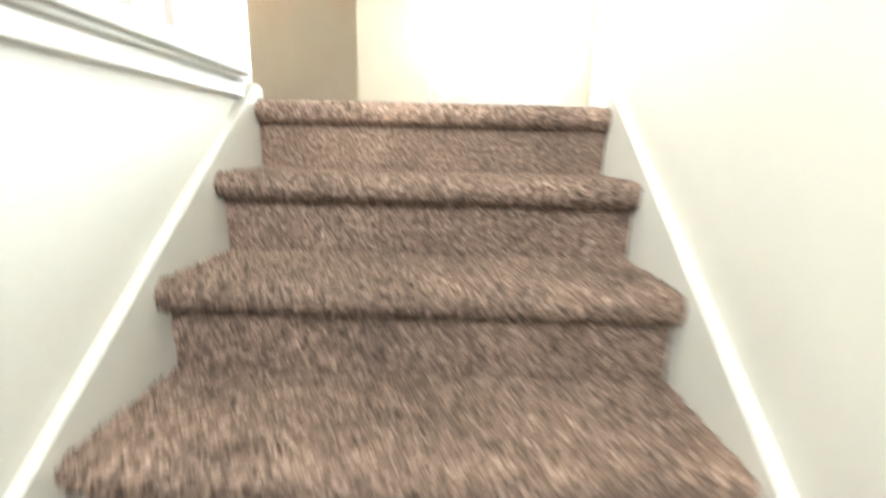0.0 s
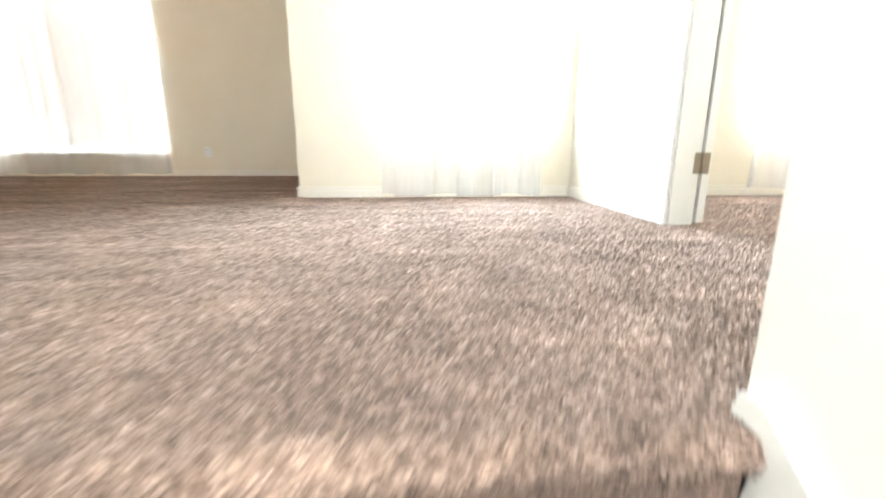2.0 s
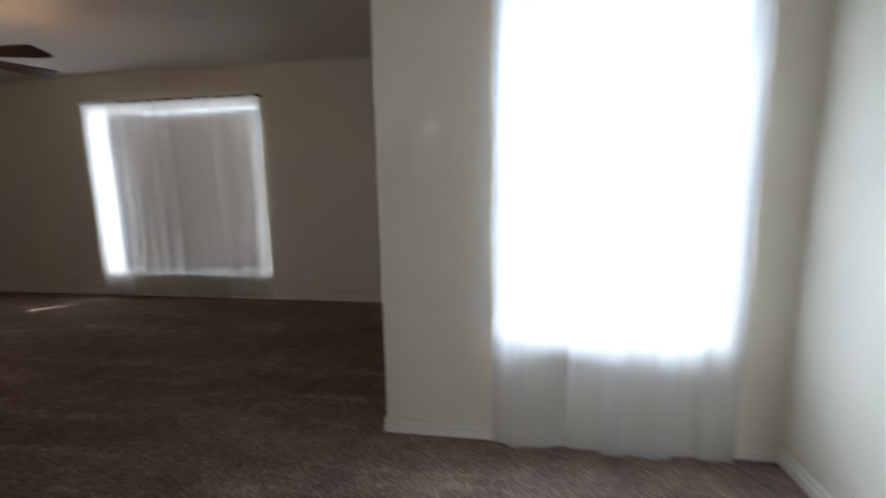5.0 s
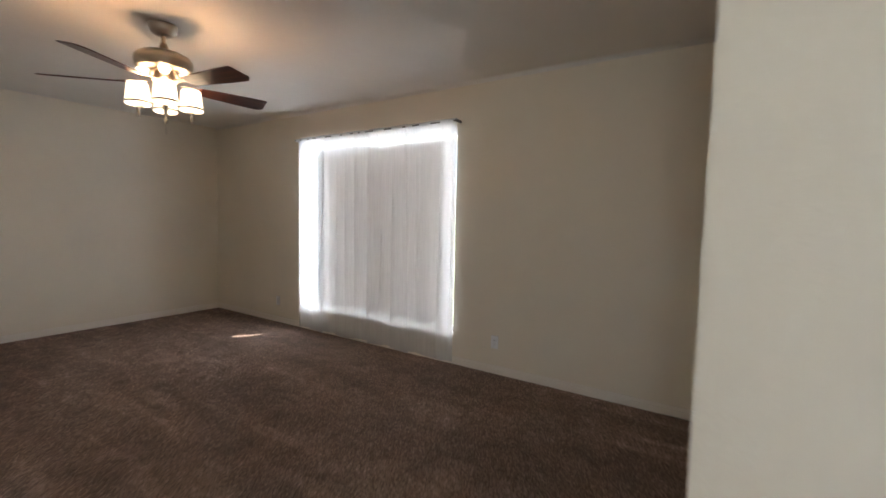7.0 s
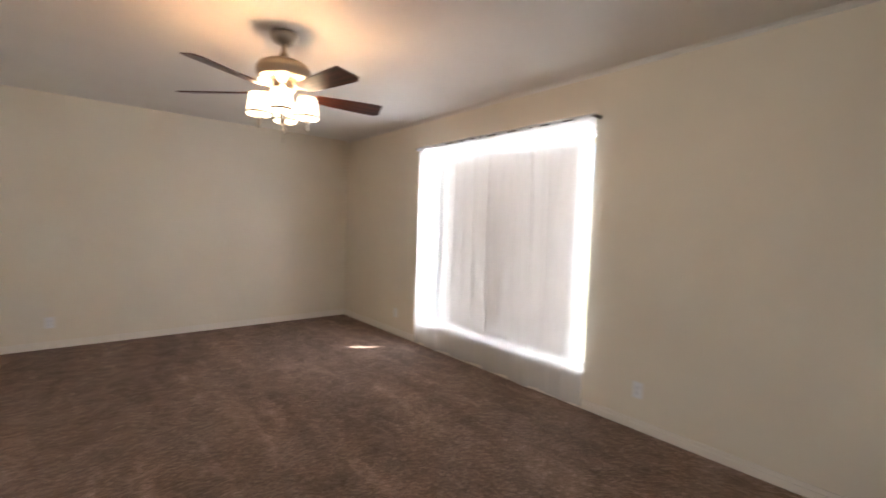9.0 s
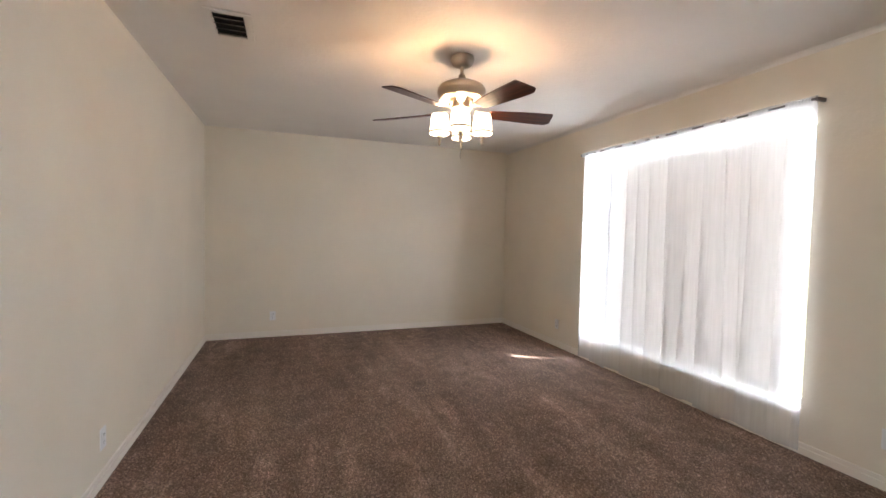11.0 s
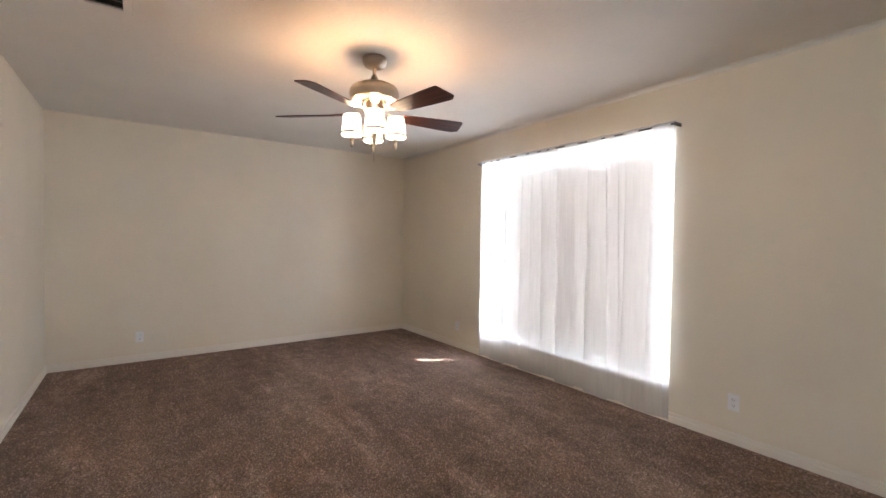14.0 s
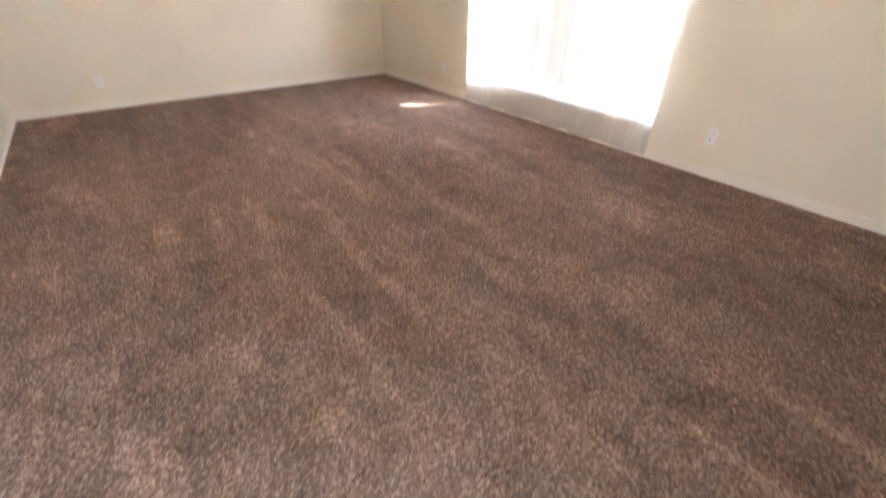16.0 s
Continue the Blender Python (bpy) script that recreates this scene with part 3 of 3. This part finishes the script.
# ---- ceiling vent ----
vent = base("ceiling_vent", "white ceiling air vent with angled louvres", "air vent", at=(-3.80, 1.50, H))
part("frame", boxes((-0.19, 0.19, -0.125, -0.082, -0.012, -0.001), (-0.19, 0.19, 0.082, 0.125, -0.012, -0.001), (-0.19, -0.15, -0.082, 0.082, -0.012, -0.001), (0.15, 0.19, -0.082, 0.082, -0.012, -0.001), bevel=0.003), CEILING, vent)
# flat plate behind the louvres; the duct's inner shade is in its colour
part("duct", boxes((-0.149, 0.149, -0.081, 0.081, -0.003, -0.0005)), HOLLOW_SHADE, vent, "near-black plate painted as the shaded duct opening")
for i in range(4):
    lv = part("louvre", boxes((-0.030, 0.030, -0.081, 0.081, -0.001, 0.001)), LOUVRE, vent, "grey-brown louvre")
    lv.matrix_basis = pose(-0.108 + 0.072 * i, 0, -0.016, 0, 28, 0)

# ---- wall outlets ----


def outlet(m, label="white plastic wall outlet above the baseboard"):
    o = base("wall_outlet", label, "outlet", "wall outlets")
    part("plate", boxes((-0.036, 0.036, 0.0, 0.006, -0.058, 0.058), bevel=0.003), PLASTIC, o)
    for zc in (-0.021, 0.021):
        s = part("socket", boxes((-0.017, 0.017, 0.006, 0.0085, zc - 0.014, zc + 0.014), bevel=0.002), PLASTIC, o)
        # slots are thin raised pieces, the shade of the holes painted on
        part("slots", boxes((-0.008, -0.0055, 0.0085, 0.009, zc - 0.004, zc + 0.006), (0.0055, 0.008, 0.0085, 0.009, zc - 0.004, zc + 0.006), (-0.002, 0.002, 0.0085, 0.009, zc - 0.011, zc - 0.007)), HOLLOW_SHADE, s)
    o.matrix_basis = m
    return o


first_outlet = outlet(pose(-2.232, YW - 0.0005, 0.285, 0, 0, 180))
copy_thing(first_outlet, pose(-5.34, YW - 0.0005, 0.277, 0, 0, 180))
copy_thing(first_outlet, pose(XE + 0.0005, 1.655, 0.27, 0, 0, -90))
copy_thing(first_outlet, pose(-3.66, YL + 0.0005, 0.245, 0, 0, 0))

# ---- outside ----
# Unseen boards added over the window; their slit trims the sun to a streak.
eave = tagged(new("sun_mask"), "unseen slit boards that shape the sun streak in the lounge", "eave", kind="structure")
part("mask_board", prism([(-7.5, 5.13), (-4.60, 5.13), (-4.55, 5.19), (-4.25, 5.65), (-4.0, 6.5), (-7.5, 6.5)], "z", 2.40, 2.44), MASK_PAINT, eave)
part("mask_board", prism([(-4.425, 5.13), (-1.0, 5.13), (-1.0, 6.5), (-3.99, 6.5), (-4.238, 5.645), (-4.347, 5.475), (-4.305, 5.435), (-4.49, 5.15)], "z", 2.40, 2.44), MASK_PAINT, eave)
thing("ground", boxes((-400, 400, -400, 400, -3.0, -2.9)), plain("dry_lawn", (0.12, 0.13, 0.06), 0.9), "dry lawn outside", "ground", kind="structure")

# ---- carpet pile near the walkway ----


def tufts(name, patches, parent, seed):
    """Short leaning tufts on flat patches: (corner, side, side, normal, count, focus)."""
    rng = np.random.default_rng(seed)
    verts = []
    for corner, su, sv, n, count, focus in patches:
        corner, su, sv, n = (np.array(q, float) for q in (corner, su, sv, n))
        p = corner + rng.random((count, 1)) * su + rng.random((count, 1)) * sv
        if focus is not None:
            d = np.linalg.norm(p[:, :2] - np.array(focus[:2]), axis=1)
            p = p[rng.random(len(p)) < np.minimum(1.0, (focus[2] / np.maximum(d, 0.01)) ** 1.9)]
        k = len(p)
        uu, vv = su / np.linalg.norm(su), sv / np.linalg.norm(sv)
        turn = rng.random((k, 1)) * 2 * np.pi
        r = 0.0044 + 0.0030 * rng.random((k, 1))
        ring = [p + r * (np.cos(turn + q) * uu + np.sin(turn + q) * vv) - 0.001 * n for q in (0.0, 2.0944, 4.1888)]
        lean = rng.normal(0, 0.0055, (k, 2))
        tip = p + n * (0.0050 + 0.0045 * rng.random((k, 1))) + lean[:, :1] * uu + lean[:, 1:] * vv
        verts.append(np.stack(ring + [tip], axis=1).reshape(-1, 3))
    co = np.concatenate(verts)
    k = len(co) // 4
    idx = (np.arange(k)[:, None] * 4 + np.array([0, 1, 3, 1, 2, 3, 2, 0, 3])).ravel()
    me = bpy.data.meshes.new(name)
    me.vertices.add(len(co))
    me.vertices.foreach_set("co", co.astype(np.float32).ravel())
    me.loops.add(len(idx))
    me.loops.foreach_set("vertex_index", idx.astype(np.int32))
    me.polygons.add(k * 3)
    me.polygons.foreach_set("loop_start", np.arange(0, k * 9, 3, dtype=np.int32))
    me.update(calc_edges=True)
    me.validate()
    me.materials.append(TUFT)
    ob = tagged(new(name, me), "short brown carpet pile", kind="stuff")
    ob.parent = parent
    return ob


steps_at = []
W0, W1 = SL + 0.02, SR - 0.02
for k in range(7):
    y, z = NOSE_Y - RUN * k, -RISE * k
    deep = 0.03 if k == 0 else RUN + 0.012
    steps_at.append(((W0, y + 0.018, z), (W1 - W0, 0, 0), (0, deep, 0), (0, 0, 1), int(24000 * (W1 - W0) * deep), None))
    for i in range(6):
        a0, a1 = math.pi / 2 + math.pi * i / 6, math.pi / 2 + math.pi * (i + 1) / 6
        p0 = Vector((0, y + 0.022 + 0.024 * math.cos(a0), z - 0.024 + 0.024 * math.sin(a0)))
        p1 = Vector((0, y + 0.022 + 0.024 * math.cos(a1), z - 0.024 + 0.024 * math.sin(a1)))
        am = (a0 + a1) / 2
        d = p1 - p0
        steps_at.append(((W0, p0.y, p0.z), (W1 - W0, 0, 0), (0, d.y, d.z), (0, math.cos(am), math.sin(am)), int(24000 * (W1 - W0) * d.length), None))
    steps_at.append(((W0, y + 0.036, z - RISE), (W1 - W0, 0, 0), (0, 0, RISE - 0.052), (0, -1, 0), int(24000 * (W1 - W0) * (RISE - 0.052)), None))
tufts("pile", steps_at, stairs, 1)
tufts("pile", [((-1.2, -0.03, 0), (2.5, 0, 0), (0, 2.55, 0), (0, 0, 1), 150000, (0.15, -0.2, 1.6)),
               ((1.30, 0.55, 0), (1.6, 0, 0), (0, 1.9, 0), (0, 0, 1), 70000, (0.15, -0.2, 1.6)),
               ((XE + 0.02, YL + 0.02, 0), (-0.62 - XE, 0, 0), (0, YW - YL - 0.04, 0), (0, 0, 1), 590000, (-1.0, 1.7, 1.5))], floor, 2)
